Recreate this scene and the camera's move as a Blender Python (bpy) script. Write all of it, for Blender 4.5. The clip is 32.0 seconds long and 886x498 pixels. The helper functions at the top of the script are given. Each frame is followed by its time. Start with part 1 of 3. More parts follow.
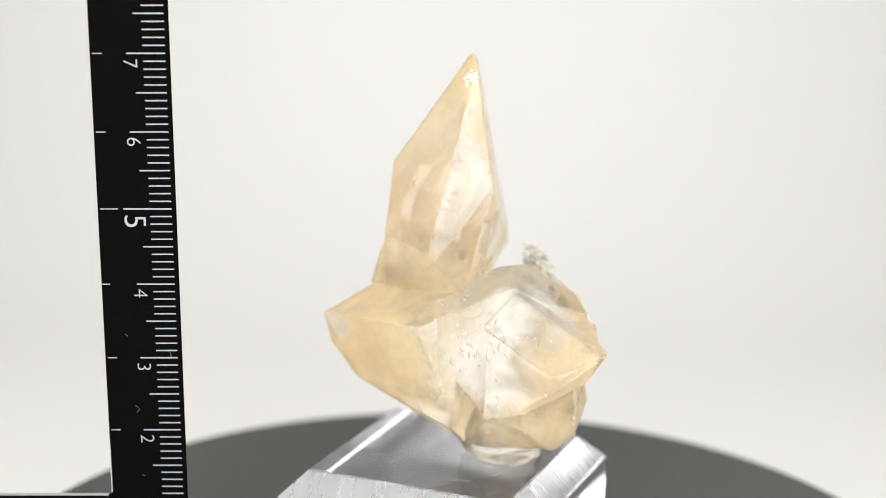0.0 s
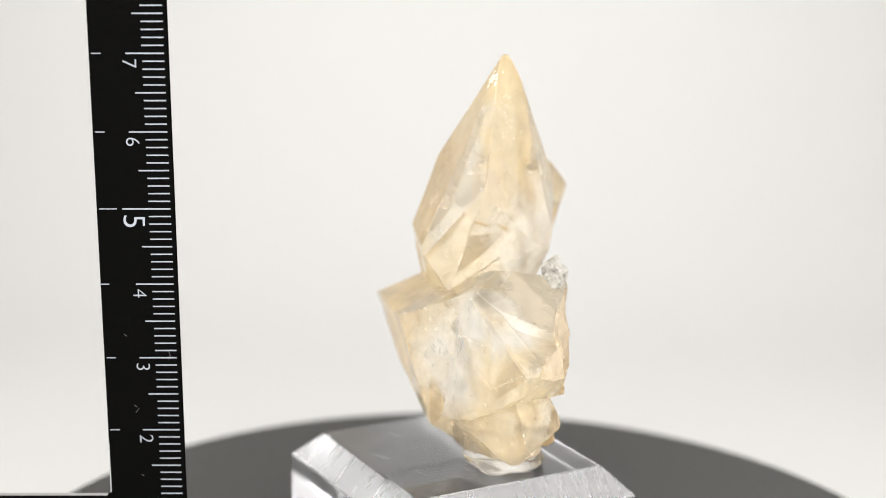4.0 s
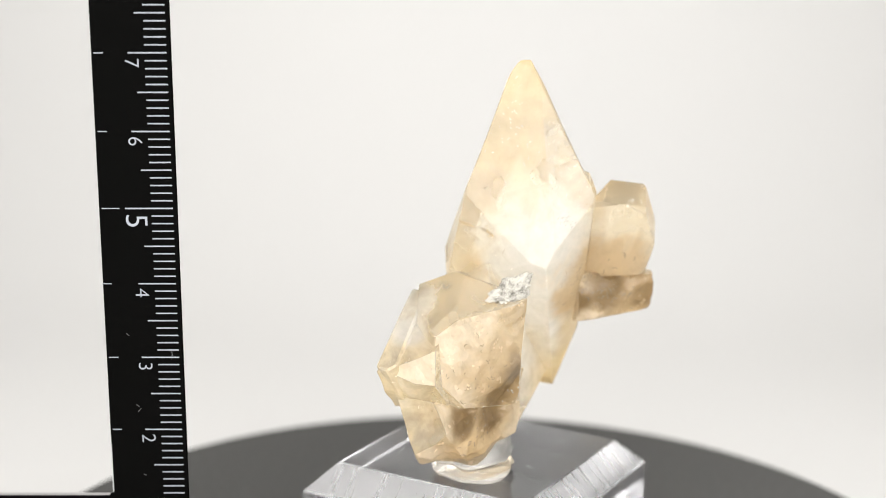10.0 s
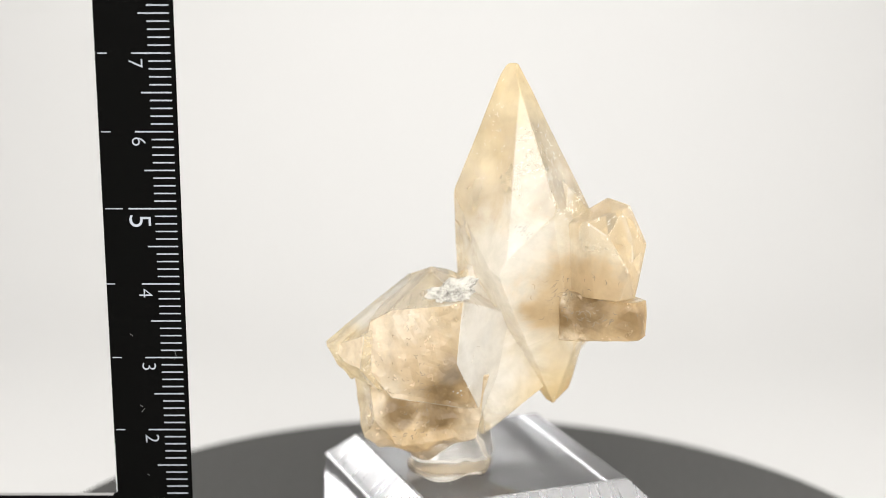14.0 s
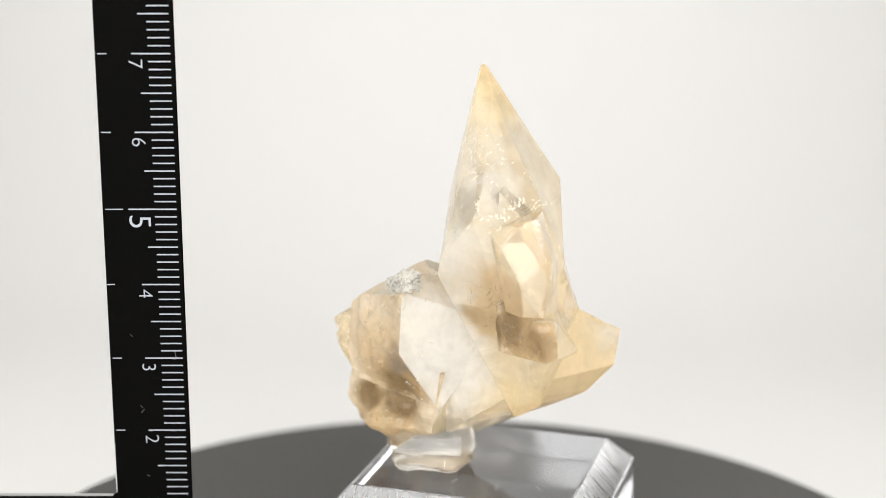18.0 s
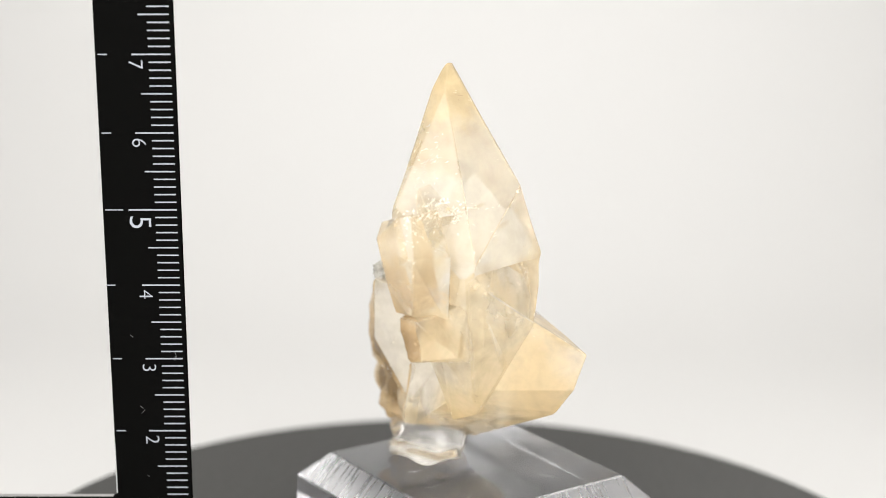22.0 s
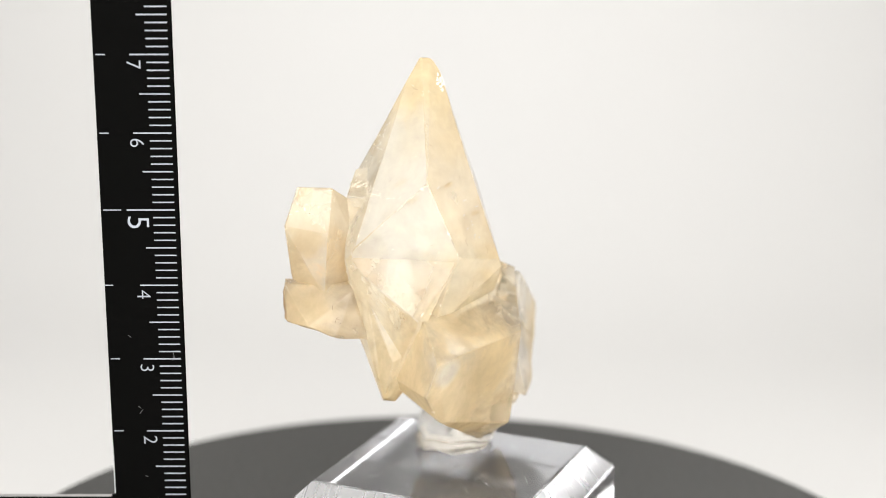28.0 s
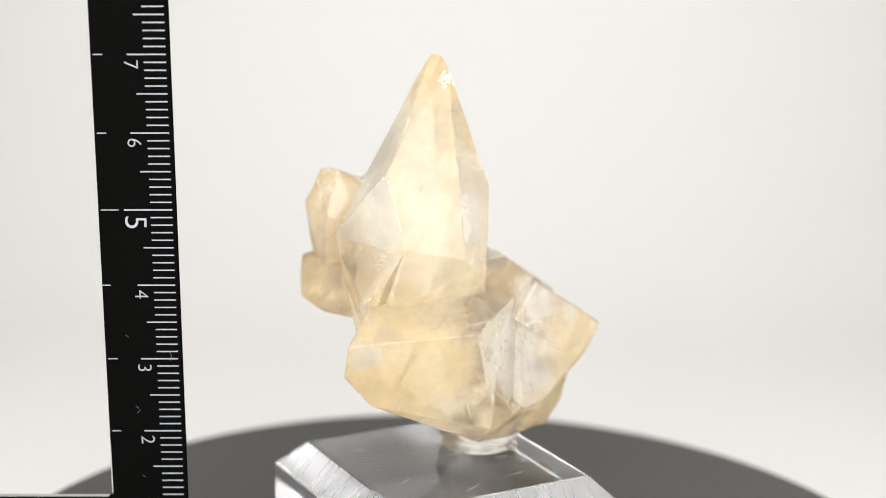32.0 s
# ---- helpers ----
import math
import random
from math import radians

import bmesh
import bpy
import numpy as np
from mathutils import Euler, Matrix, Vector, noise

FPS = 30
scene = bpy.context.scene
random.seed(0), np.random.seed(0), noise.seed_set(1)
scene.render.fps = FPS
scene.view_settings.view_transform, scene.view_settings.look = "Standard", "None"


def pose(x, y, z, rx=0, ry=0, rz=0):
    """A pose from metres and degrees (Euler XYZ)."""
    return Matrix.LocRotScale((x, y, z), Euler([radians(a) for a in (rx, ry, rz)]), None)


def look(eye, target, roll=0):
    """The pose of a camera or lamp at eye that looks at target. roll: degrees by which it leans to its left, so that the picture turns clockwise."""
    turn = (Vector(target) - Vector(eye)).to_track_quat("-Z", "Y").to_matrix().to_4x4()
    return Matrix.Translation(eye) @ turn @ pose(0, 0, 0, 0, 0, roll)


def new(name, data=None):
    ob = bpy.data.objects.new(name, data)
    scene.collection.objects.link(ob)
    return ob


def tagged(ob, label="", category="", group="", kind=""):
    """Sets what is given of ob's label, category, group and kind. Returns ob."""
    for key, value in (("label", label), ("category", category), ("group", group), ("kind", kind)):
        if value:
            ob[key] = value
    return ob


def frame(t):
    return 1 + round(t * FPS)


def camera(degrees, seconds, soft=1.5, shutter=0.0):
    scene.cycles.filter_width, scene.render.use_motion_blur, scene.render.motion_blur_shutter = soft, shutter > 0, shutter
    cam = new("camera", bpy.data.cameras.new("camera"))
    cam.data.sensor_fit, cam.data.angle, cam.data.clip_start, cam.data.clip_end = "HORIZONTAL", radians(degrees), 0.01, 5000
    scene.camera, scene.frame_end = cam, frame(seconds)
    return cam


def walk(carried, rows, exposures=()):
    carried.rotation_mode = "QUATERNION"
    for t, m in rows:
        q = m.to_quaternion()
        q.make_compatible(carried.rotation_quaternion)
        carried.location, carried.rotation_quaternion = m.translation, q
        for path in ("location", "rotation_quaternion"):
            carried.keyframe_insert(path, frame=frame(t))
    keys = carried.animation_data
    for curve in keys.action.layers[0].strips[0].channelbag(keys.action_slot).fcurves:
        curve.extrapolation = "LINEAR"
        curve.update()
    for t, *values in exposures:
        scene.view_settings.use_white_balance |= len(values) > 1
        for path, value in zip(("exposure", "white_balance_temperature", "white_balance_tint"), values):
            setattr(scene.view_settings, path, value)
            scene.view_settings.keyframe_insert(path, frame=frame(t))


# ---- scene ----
from mathutils.bvhtree import BVHTree

# One centimetre in metres; the plan below is in centimetres.
# The turntable's axis stands at the origin, the top of its black plate at z = 0.
CM = 0.01
TURN = 9.6441  # degrees a second, clockwise from above
SECONDS = 32.0

# ---- camera ----
cam = camera(31.23, SECONDS, soft=0.9)
cam.data.dof.use_dof = True
cam.data.dof.focus_distance = 20.6 * CM
cam.data.dof.aperture_fstop = 14.0
EYE = pose(-0.3826 * CM, -21.2036 * CM, 9.759 * CM, 90 - 13.1448, 0, 0) @ pose(0, 0, 0, 0, 0, 1.1556)
walk(cam, [(0.0, EYE), (SECONDS, EYE)])

# ---- world and lights: a white light tent on a table ----
world = bpy.data.worlds.new("world")
scene.world = world
world.use_nodes = True
world.node_tree.nodes["Background"].inputs["Color"].default_value = (0.55, 0.57, 0.6, 1)
world.node_tree.nodes["Background"].inputs["Strength"].default_value = 0.05


def area_lamp(name, eye, target, sx, sy, watts, colour):
    data = bpy.data.lights.new(name, "AREA")
    data.shape, data.size, data.size_y = "RECTANGLE", sx * CM, sy * CM
    data.energy, data.color = watts, colour
    lamp = new(name, data)
    lamp.matrix_world = look([c * CM for c in eye], [c * CM for c in target])
    return lamp


area_lamp("tent_light", (0, -4, 46), (0, 2, 0), 56, 46, 0.72, (1.0, 0.99, 0.98))
area_lamp("tent_light", (0, -29, 17), (0, 4, 5), 64, 26, 2.6, (1.0, 0.99, 0.98))


# ---- materials ----
def material(name, colour, rough=0.5, metal=0.0, spec=0.5):
    mat = bpy.data.materials.new(name)
    mat.use_nodes = True
    b = mat.node_tree.nodes["Principled BSDF"]
    b.inputs["Base Color"].default_value = (*colour, 1)
    b.inputs["Roughness"].default_value = rough
    b.inputs["Metallic"].default_value = metal
    b.inputs["Specular IOR Level"].default_value = spec
    return mat


def node(mat, kind, **values):
    n = mat.node_tree.nodes.new(kind)
    for key, value in values.items():
        if key in n.inputs:
            n.inputs[key].default_value = value
    return n


def join(mat, a, out, b, into):
    mat.node_tree.links.new(a.outputs[out], b.inputs[into])


def shader(mat):
    return mat.node_tree.nodes["Principled BSDF"]


def coords(mat, scale=1.0):
    t = node(mat, "ShaderNodeTexCoord")
    m = node(mat, "ShaderNodeMapping")
    m.inputs["Scale"].default_value = (scale, scale, scale)
    join(mat, t, "Object", m, "Vector")
    return m


def noise_tex(mat, at, scale, detail=4.0, rough=0.55, distortion=0.0):
    n = node(mat, "ShaderNodeTexNoise", Scale=scale, Detail=detail, Roughness=rough, Distortion=distortion)
    join(mat, at, "Vector", n, "Vector")
    return n


def ramp(mat, source, out, stops):
    r = node(mat, "ShaderNodeValToRGB")
    r.color_ramp.elements.remove(r.color_ramp.elements[0])
    for k, (p, c) in enumerate(stops):
        e = r.color_ramp.elements[0] if k == 0 else r.color_ramp.elements.new(p)
        e.position, e.color = p, (*c, 1)
    join(mat, source, out, r, "Fac")
    return r


def bump(mat, source, out, strength, distance):
    b = node(mat, "ShaderNodeBump", Strength=strength, Distance=distance)
    join(mat, source, out, b, "Height")
    join(mat, b, "Normal", shader(mat), "Normal")
    return b


def calcite(name, pale, honey, cloudy, rough, seed, relief=0.2, grain=7.0, patch=0.75, spread=(0.25, 0.72), zones=(), refraction_tints=()):
    """Honey-coloured see-through calcite: cloudy veils in a glassy body. cloudy: how much of it is milky, least and
    most.
    zones: stains, patches and some refracted tones put into the colour, each a place, a reach, a colour and a
    milkiness.
    refraction_tints: refracted tones put into the colour, each the bearing and rise of its face, a colour and a
    milkiness."""
    mat = material(name, pale, rough)
    b = shader(mat)
    tree = mat.node_tree
    at = coords(mat, 100.0)
    at.inputs["Location"].default_value = (seed, seed * 0.7, 0)
    cloud = noise_tex(mat, at, patch, 1.5 if patch < 1 else 4.0, 0.4 if patch < 1 else 0.6, 0.0)
    tint = ramp(mat, cloud, "Fac", [(spread[0], pale), (spread[1], honey)])
    veil = noise_tex(mat, at, 1.0, 2.0, 0.5, 0.3)
    share = ramp(mat, veil, "Fac", [(0.38, (cloudy[0],) * 3), (0.62, (cloudy[1],) * 3)])
    ragged = noise_tex(mat, at, 1.7, 8.0, 0.62, 0.5)
    tint_out, share_out = tint.outputs[0], share.outputs[0]

    def patch_in(inside, colour, milky):
        nonlocal tint_out, share_out
        outs = []
        for source, value in ((tint_out, colour), (share_out, (milky,) * 3)):
            mix = node(mat, "ShaderNodeMix")
            mix.data_type = "RGBA"
            join(mat, inside, 0, mix, 0)
            tree.links.new(source, mix.inputs[6])
            mix.inputs[7].default_value = (*value, 1)
            outs.append(mix.outputs[2])
        tint_out, share_out = outs

    # Tone that refraction gives a face, put into its colour by its facing.
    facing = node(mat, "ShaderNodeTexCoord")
    for az, el, colour, milky in refraction_tints:
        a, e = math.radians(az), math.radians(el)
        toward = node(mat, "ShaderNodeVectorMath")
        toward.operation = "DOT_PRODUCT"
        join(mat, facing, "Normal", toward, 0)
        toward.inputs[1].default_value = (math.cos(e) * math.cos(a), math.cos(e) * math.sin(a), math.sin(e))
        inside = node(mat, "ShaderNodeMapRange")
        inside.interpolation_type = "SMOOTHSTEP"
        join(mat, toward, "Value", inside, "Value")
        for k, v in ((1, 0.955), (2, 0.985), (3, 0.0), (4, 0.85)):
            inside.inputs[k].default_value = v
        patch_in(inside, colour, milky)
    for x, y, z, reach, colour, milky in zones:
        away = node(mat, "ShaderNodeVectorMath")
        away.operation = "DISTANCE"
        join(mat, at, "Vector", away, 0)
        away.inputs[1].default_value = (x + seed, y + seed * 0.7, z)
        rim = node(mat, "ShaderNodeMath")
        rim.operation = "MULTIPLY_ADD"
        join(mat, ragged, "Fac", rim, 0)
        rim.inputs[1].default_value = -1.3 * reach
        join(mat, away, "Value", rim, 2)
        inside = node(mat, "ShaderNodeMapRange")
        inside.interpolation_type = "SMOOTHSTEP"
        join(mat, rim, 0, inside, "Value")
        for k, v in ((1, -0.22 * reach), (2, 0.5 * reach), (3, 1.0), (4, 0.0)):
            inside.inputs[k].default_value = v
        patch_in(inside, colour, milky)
    wisp = noise_tex(mat, at, 1.8, 9.0, 0.62, 0.25)
    thread = ramp(mat, wisp, "Fac", [(0.36, (1.0,) * 3), (0.5, (1.2,) * 3), (0.66, (1.42,) * 3)])
    spun = node(mat, "ShaderNodeMix")
    spun.data_type, spun.blend_type = "RGBA", "MULTIPLY"
    spun.inputs[0].default_value = 1.0
    tree.links.new(share_out, spun.inputs[6])
    join(mat, thread, "Color", spun, 7)
    share = spun
    deep = node(mat, "ShaderNodeGamma", Gamma=1.2)
    tree.links.new(tint_out, deep.inputs["Color"])
    tree.links.new(tint_out, b.inputs["Base Color"])
    fine = noise_tex(mat, at, grain, 5.0, 0.6, 0.0)
    haze = ramp(mat, fine, "Fac", [(0.3, (rough * 0.7,) * 3), (0.75, (rough * 1.6,) * 3)])
    join(mat, haze, "Color", b, "Roughness")
    b.inputs["IOR"].default_value = 1.47
    b.inputs["Transmission Weight"].default_value = 1.0
    dent = bump(mat, fine, "Fac", relief, 0.0003)
    milk = node(mat, "ShaderNodeBsdfTranslucent")
    skin = node(mat, "ShaderNodeBsdfPrincipled", Roughness=0.12)
    body = node(mat, "ShaderNodeMixShader", Fac=0.42)
    for s in (milk, skin):
        join(mat, deep, "Color", s, "Color" if s is milk else "Base Color")
        join(mat, dent, "Normal", s, "Normal")
    tree.links.new(milk.outputs[0], body.inputs[1])
    tree.links.new(skin.outputs[0], body.inputs[2])
    blend = node(mat, "ShaderNodeMixShader")
    join(mat, share, 2, blend, "Fac")
    tree.links.new(b.outputs[0], blend.inputs[1])
    tree.links.new(body.outputs[0], blend.inputs[2])
    tree.links.new(blend.outputs[0], tree.nodes["Material Output"].inputs["Surface"])
    return mat


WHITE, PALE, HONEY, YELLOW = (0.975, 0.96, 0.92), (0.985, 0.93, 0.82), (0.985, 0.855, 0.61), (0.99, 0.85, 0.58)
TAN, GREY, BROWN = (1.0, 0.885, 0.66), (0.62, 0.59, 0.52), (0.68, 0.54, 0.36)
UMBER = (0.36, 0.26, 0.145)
CALCITE = calcite("honey_calcite", PALE, (1.0, 0.868, 0.64), (0.14, 0.27), 0.04, 0.0, 0.025, 16.0, refraction_tints=(
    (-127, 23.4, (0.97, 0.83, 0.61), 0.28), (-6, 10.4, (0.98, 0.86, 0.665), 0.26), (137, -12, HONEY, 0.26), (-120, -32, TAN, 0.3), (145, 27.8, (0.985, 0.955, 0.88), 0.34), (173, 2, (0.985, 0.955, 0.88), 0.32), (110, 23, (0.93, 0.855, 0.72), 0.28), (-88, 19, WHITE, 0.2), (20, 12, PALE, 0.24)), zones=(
    # Honey at the tip and white in the core paint in refracted tones.
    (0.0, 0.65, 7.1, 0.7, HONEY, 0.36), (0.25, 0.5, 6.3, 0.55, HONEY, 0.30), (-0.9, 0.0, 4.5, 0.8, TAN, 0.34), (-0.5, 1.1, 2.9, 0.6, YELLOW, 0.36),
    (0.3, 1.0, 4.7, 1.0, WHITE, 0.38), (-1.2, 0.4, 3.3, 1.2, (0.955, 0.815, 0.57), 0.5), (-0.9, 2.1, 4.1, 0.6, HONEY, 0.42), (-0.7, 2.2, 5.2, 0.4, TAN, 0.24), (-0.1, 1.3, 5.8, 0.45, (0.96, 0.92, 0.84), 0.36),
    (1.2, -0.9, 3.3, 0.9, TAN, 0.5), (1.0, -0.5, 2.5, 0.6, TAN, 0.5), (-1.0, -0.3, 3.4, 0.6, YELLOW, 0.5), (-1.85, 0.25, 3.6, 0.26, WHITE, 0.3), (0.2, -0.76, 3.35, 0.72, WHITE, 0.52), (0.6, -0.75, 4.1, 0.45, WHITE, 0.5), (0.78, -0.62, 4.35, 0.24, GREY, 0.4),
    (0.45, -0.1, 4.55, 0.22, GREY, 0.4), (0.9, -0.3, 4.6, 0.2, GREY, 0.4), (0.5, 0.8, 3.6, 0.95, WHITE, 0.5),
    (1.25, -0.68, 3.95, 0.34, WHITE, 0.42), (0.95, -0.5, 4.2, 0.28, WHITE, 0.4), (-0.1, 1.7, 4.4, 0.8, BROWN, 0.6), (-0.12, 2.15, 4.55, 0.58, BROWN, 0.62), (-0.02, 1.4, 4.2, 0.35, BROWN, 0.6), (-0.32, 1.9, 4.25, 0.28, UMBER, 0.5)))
STAINED = calcite("stained_calcite", (0.95, 0.85, 0.69), (0.80, 0.655, 0.46), (0.40, 0.60), 0.2, 4.0, 0.14, 6.0, 0.7, (0.36, 0.66), zones=(
    (1.35, -0.1, 4.0, 0.75, (0.94, 0.83, 0.67), 0.6), (1.15, 0.3, 3.5, 0.6, (0.76, 0.61, 0.42), 0.62), (0.98, 0.62, 3.2, 0.55, (0.56, 0.42, 0.25), 0.66), (1.5, -0.15, 3.05, 0.45, (0.96, 0.85, 0.68), 0.5), (1.2, 0.3, 2.45, 0.6, (0.85, 0.67, 0.43), 0.6),
    (1.38, 0.08, 2.77, 0.28, UMBER, 0.62), (1.0, 0.42, 2.77, 0.36, UMBER, 0.75), (1.02, 0.48, 3.1, 0.28, UMBER, 0.68), (0.95, 0.62, 3.5, 0.28, (0.40, 0.33, 0.25), 0.8),
    (-0.45, 2.2, 4.2, 0.75, (0.68, 0.53, 0.34), 0.62), (-0.32, 1.85, 4.25, 0.36, UMBER, 0.62), (-0.5, 2.45, 4.15, 0.26, (0.46, 0.34, 0.20), 0.62), (-0.1, 1.5, 4.1, 0.3, UMBER, 0.75)))
PAPER = material("white_tent_cloth", (0.78, 0.774, 0.762), 0.9, 0.0, 0.1)
_at = coords(PAPER, 100.0)
_crease = noise_tex(PAPER, _at, 0.05, 3.0, 0.5)
bump(PAPER, _crease, "Fac", 0.04, 0.01)
BLACK_PLATE = material("black_turntable_top", (0.06, 0.059, 0.057), 0.85, 0.0, 0.08)
_at = coords(BLACK_PLATE, 100.0)
_speck = noise_tex(BLACK_PLATE, _at, 9.0, 6.0, 0.65)
join(BLACK_PLATE, ramp(BLACK_PLATE, _speck, "Fac", [(0.35, (0.088, 0.087, 0.084)), (0.7, (0.104, 0.103, 0.10))]), "Color", shader(BLACK_PLATE), "Base Color")
HOUSING = material("white_plastic", (0.8, 0.8, 0.79), 0.4)
RULER_BLACK = material("black_anodised_metal", (0.003, 0.003, 0.0028), 0.65, 0.0, 0.0)
RULER_WHITE = material("white_print", (0.31, 0.33, 0.37), 0.6)
SCUFF = material("faint_grey_scuff", (0.09, 0.09, 0.09), 0.8)
RULER_EDGE = material("bare_metal_edge", (0.6, 0.6, 0.6), 0.35, 1.0)
ACRYLIC = material("clear_acrylic", (0.94, 0.945, 0.98), 0.05)
shader(ACRYLIC).inputs["Transmission Weight"].default_value = 1.0
shader(ACRYLIC).inputs["IOR"].default_value = 1.49


def sawn(name, stretch):
    """Acrylic with faint saw marks across the edge; stretch: the way in which the marks follow one another."""
    mat = material(name, (0.95, 0.95, 0.97), 0.1)
    shader(mat).inputs["Transmission Weight"].default_value = 0.95
    shader(mat).inputs["IOR"].default_value = 1.49
    at = coords(mat, 100.0)
    at.vector_type = "TEXTURE"
    at.inputs["Rotation"].default_value = (0, 0, math.radians(22.57 - 45))
    at.inputs["Scale"].default_value = tuple(0.01 / k for k in stretch)
    marks = noise_tex(mat, at, 1.0, 4.0, 0.6)
    join(mat, ramp(mat, marks, "Fac", [(0.4, (0.24,) * 3), (0.6, (0.42,) * 3)]), "Color", shader(mat), "Roughness")
    bump(mat, marks, "Fac", 0.13, 0.0001)
    return mat


SAWN_U, SAWN_V = sawn("sawn_acrylic", (0.5, 13.0, 0.5)), sawn("sawn_acrylic", (13.0, 0.5, 0.5))
# Dark tint added so the plate shows darker through the stand.
UNDERSIDE = material("dark_acrylic_underside", (0.22, 0.22, 0.24), 0.17)
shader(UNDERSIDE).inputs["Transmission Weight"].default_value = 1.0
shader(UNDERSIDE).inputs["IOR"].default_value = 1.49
SCRATCH = material("white_scuff", (0.5, 0.5, 0.52), 0.8)
PUTTY = material("clear_mounting_putty", (0.96, 0.93, 0.87), 0.14)
shader(PUTTY).inputs["Transmission Weight"].default_value = 0.94
shader(PUTTY).inputs["IOR"].default_value = 1.38
CRUMB = material("white_matrix_crumb", (0.6, 0.59, 0.57), 0.95)
_at = coords(CRUMB, 100.0)
_dirt = noise_tex(CRUMB, _at, 7.0, 5.0, 0.7)
join(CRUMB, ramp(CRUMB, _dirt, "Fac", [(0.33, (0.15, 0.14, 0.12)), (0.52, (0.5, 0.48, 0.43))]), "Color", shader(CRUMB), "Base Color")
CRACK = material("dark_hairline", (0.22, 0.17, 0.11), 0.7)
FLAKE = material("brown_inclusion", (0.50, 0.39, 0.235), 0.6)
VEIL = material("whitish_healed_fracture", (0.97, 0.94, 0.86), 0.3)
_at = coords(VEIL, 100.0)
_wisp = noise_tex(VEIL, _at, 3.2, 7.0, 0.68, 1.4)
_thin = ramp(VEIL, _wisp, "Fac", [(0.44, (0.0,) * 3), (0.62, (0.5,) * 3)])
join(VEIL, _thin, "Color", shader(VEIL), "Alpha")
PIT = material("grey_etch_pit", (0.36, 0.36, 0.34), 0.8, 0.0, 0.1)
CHIP_GLINT = material("white_chip_and_glint", (0.90, 0.86, 0.76), 0.4)
ROOM = material("grey_table_top", (0.16, 0.155, 0.15), 0.7)
_at = coords(ROOM, 100.0)
_grain = noise_tex(ROOM, _at, 0.6, 6.0, 0.6)
join(ROOM, ramp(ROOM, _grain, "Fac", [(0.3, (0.13, 0.125, 0.12)), (0.7, (0.19, 0.185, 0.18))]), "Color", shader(ROOM), "Base Color")


# ---- mesh helpers ----
def finish(name, bm, mat, smooth=False):
    bmesh.ops.recalc_face_normals(bm, faces=bm.faces)
    bmesh.ops.scale(bm, vec=(CM, CM, CM), verts=bm.verts)
    me = bpy.data.meshes.new(name)
    bm.to_mesh(me)
    bm.free()
    me.materials.append(mat)
    for f in me.polygons:
        f.use_smooth = smooth
    return new(name, me)


def part(name, bm, mat, parent, label="", smooth=False):
    ob = finish(name, bm, mat, smooth)
    ob.parent = parent
    if label:
        tagged(ob, label)
    return ob


def box(bm, x0, x1, y0, y1, z0, z1, bevel=0.0):
    got = bmesh.ops.create_cube(bm, size=1.0)["verts"]
    for v in got:
        v.co = Vector(((x0 + x1) / 2 + v.co.x * (x1 - x0), (y0 + y1) / 2 + v.co.y * (y1 - y0), (z0 + z1) / 2 + v.co.z * (z1 - z0)))
    if bevel:
        edges = list({e for v in got for e in v.link_edges})
        bmesh.ops.bevel(bm, geom=edges, offset=bevel, segments=2, affect="EDGES", profile=0.5)
    return got


def lathe(bm, profile, steps=96, cx=0.0, cy=0.0):
    rings = []
    for r, z in profile:
        rings.append([bm.verts.new((cx + r * math.cos(2 * math.pi * k / steps), cy + r * math.sin(2 * math.pi * k / steps), z)) for k in range(steps)])
    for a, b in zip(rings, rings[1:]):
        for k in range(steps):
            bm.faces.new((a[k], a[(k + 1) % steps], b[(k + 1) % steps], b[k]))
    bm.faces.new(rings[0]), bm.faces.new(rings[-1])


# ---- the tent ----
def sheet(name, x0, x1, y0, y1, z0, z1, mat=None):
    bm = bmesh.new()
    box(bm, x0, x1, y0, y1, z0, z1)
    return tagged(finish(name, bm, mat or PAPER), kind="structure")


FLOOR = -3.2
bm = bmesh.new()
curve = [(-60, 0.0), (22, 0.0)] + [(22 + 20 * math.sin(a * math.pi / 24), 20 - 20 * math.cos(a * math.pi / 24)) for a in range(1, 13)] + [(42, 52)]
low = [[bm.verts.new((x, y, FLOOR + z)) for y, z in curve] for x in (-38, 38)]
out = [[bm.verts.new((x, y + (0.3 if z > 0 else 0.0), FLOOR + z - 0.3)) for y, z in curve] for x in (-38, 38)]
for k in range(len(curve) - 1):
    bm.faces.new((low[0][k], low[1][k], low[1][k + 1], low[0][k + 1]))
    bm.faces.new((out[0][k], out[0][k + 1], out[1][k + 1], out[1][k]))
for a, b in ((low[0], out[0]), (low[1], out[1])):
    for k in range(len(curve) - 1):
        bm.faces.new((a[k], a[k + 1], b[k + 1], b[k]))
tagged(finish("backdrop", bm, PAPER, True), kind="structure")
sheet("wall_west", -39.0, -38.2, -34, 44, FLOOR, 50)
sheet("wall_east", 38.2, 39.0, -34, 44, FLOOR, 50)
sheet("ceiling", -39, 39, -34, 44, 50.2, 51)
# Front panels out of view, added to bounce light onto crystal and stand.
sheet("wall_front_west", -38.2, -4, -33, -32.6, FLOOR, 50)
sheet("wall_front_east", 4, 38.2, -33, -32.6, FLOOR, 50)
sheet("wall_front_over", -4, 4, -33, -32.6, 16, 50)
sheet("wall_front_under", -4, 4, -33, -32.6, FLOOR, 9)
sheet("floor", -55, 55, -75, 60, FLOOR - 1.4, FLOOR - 0.4, ROOM)


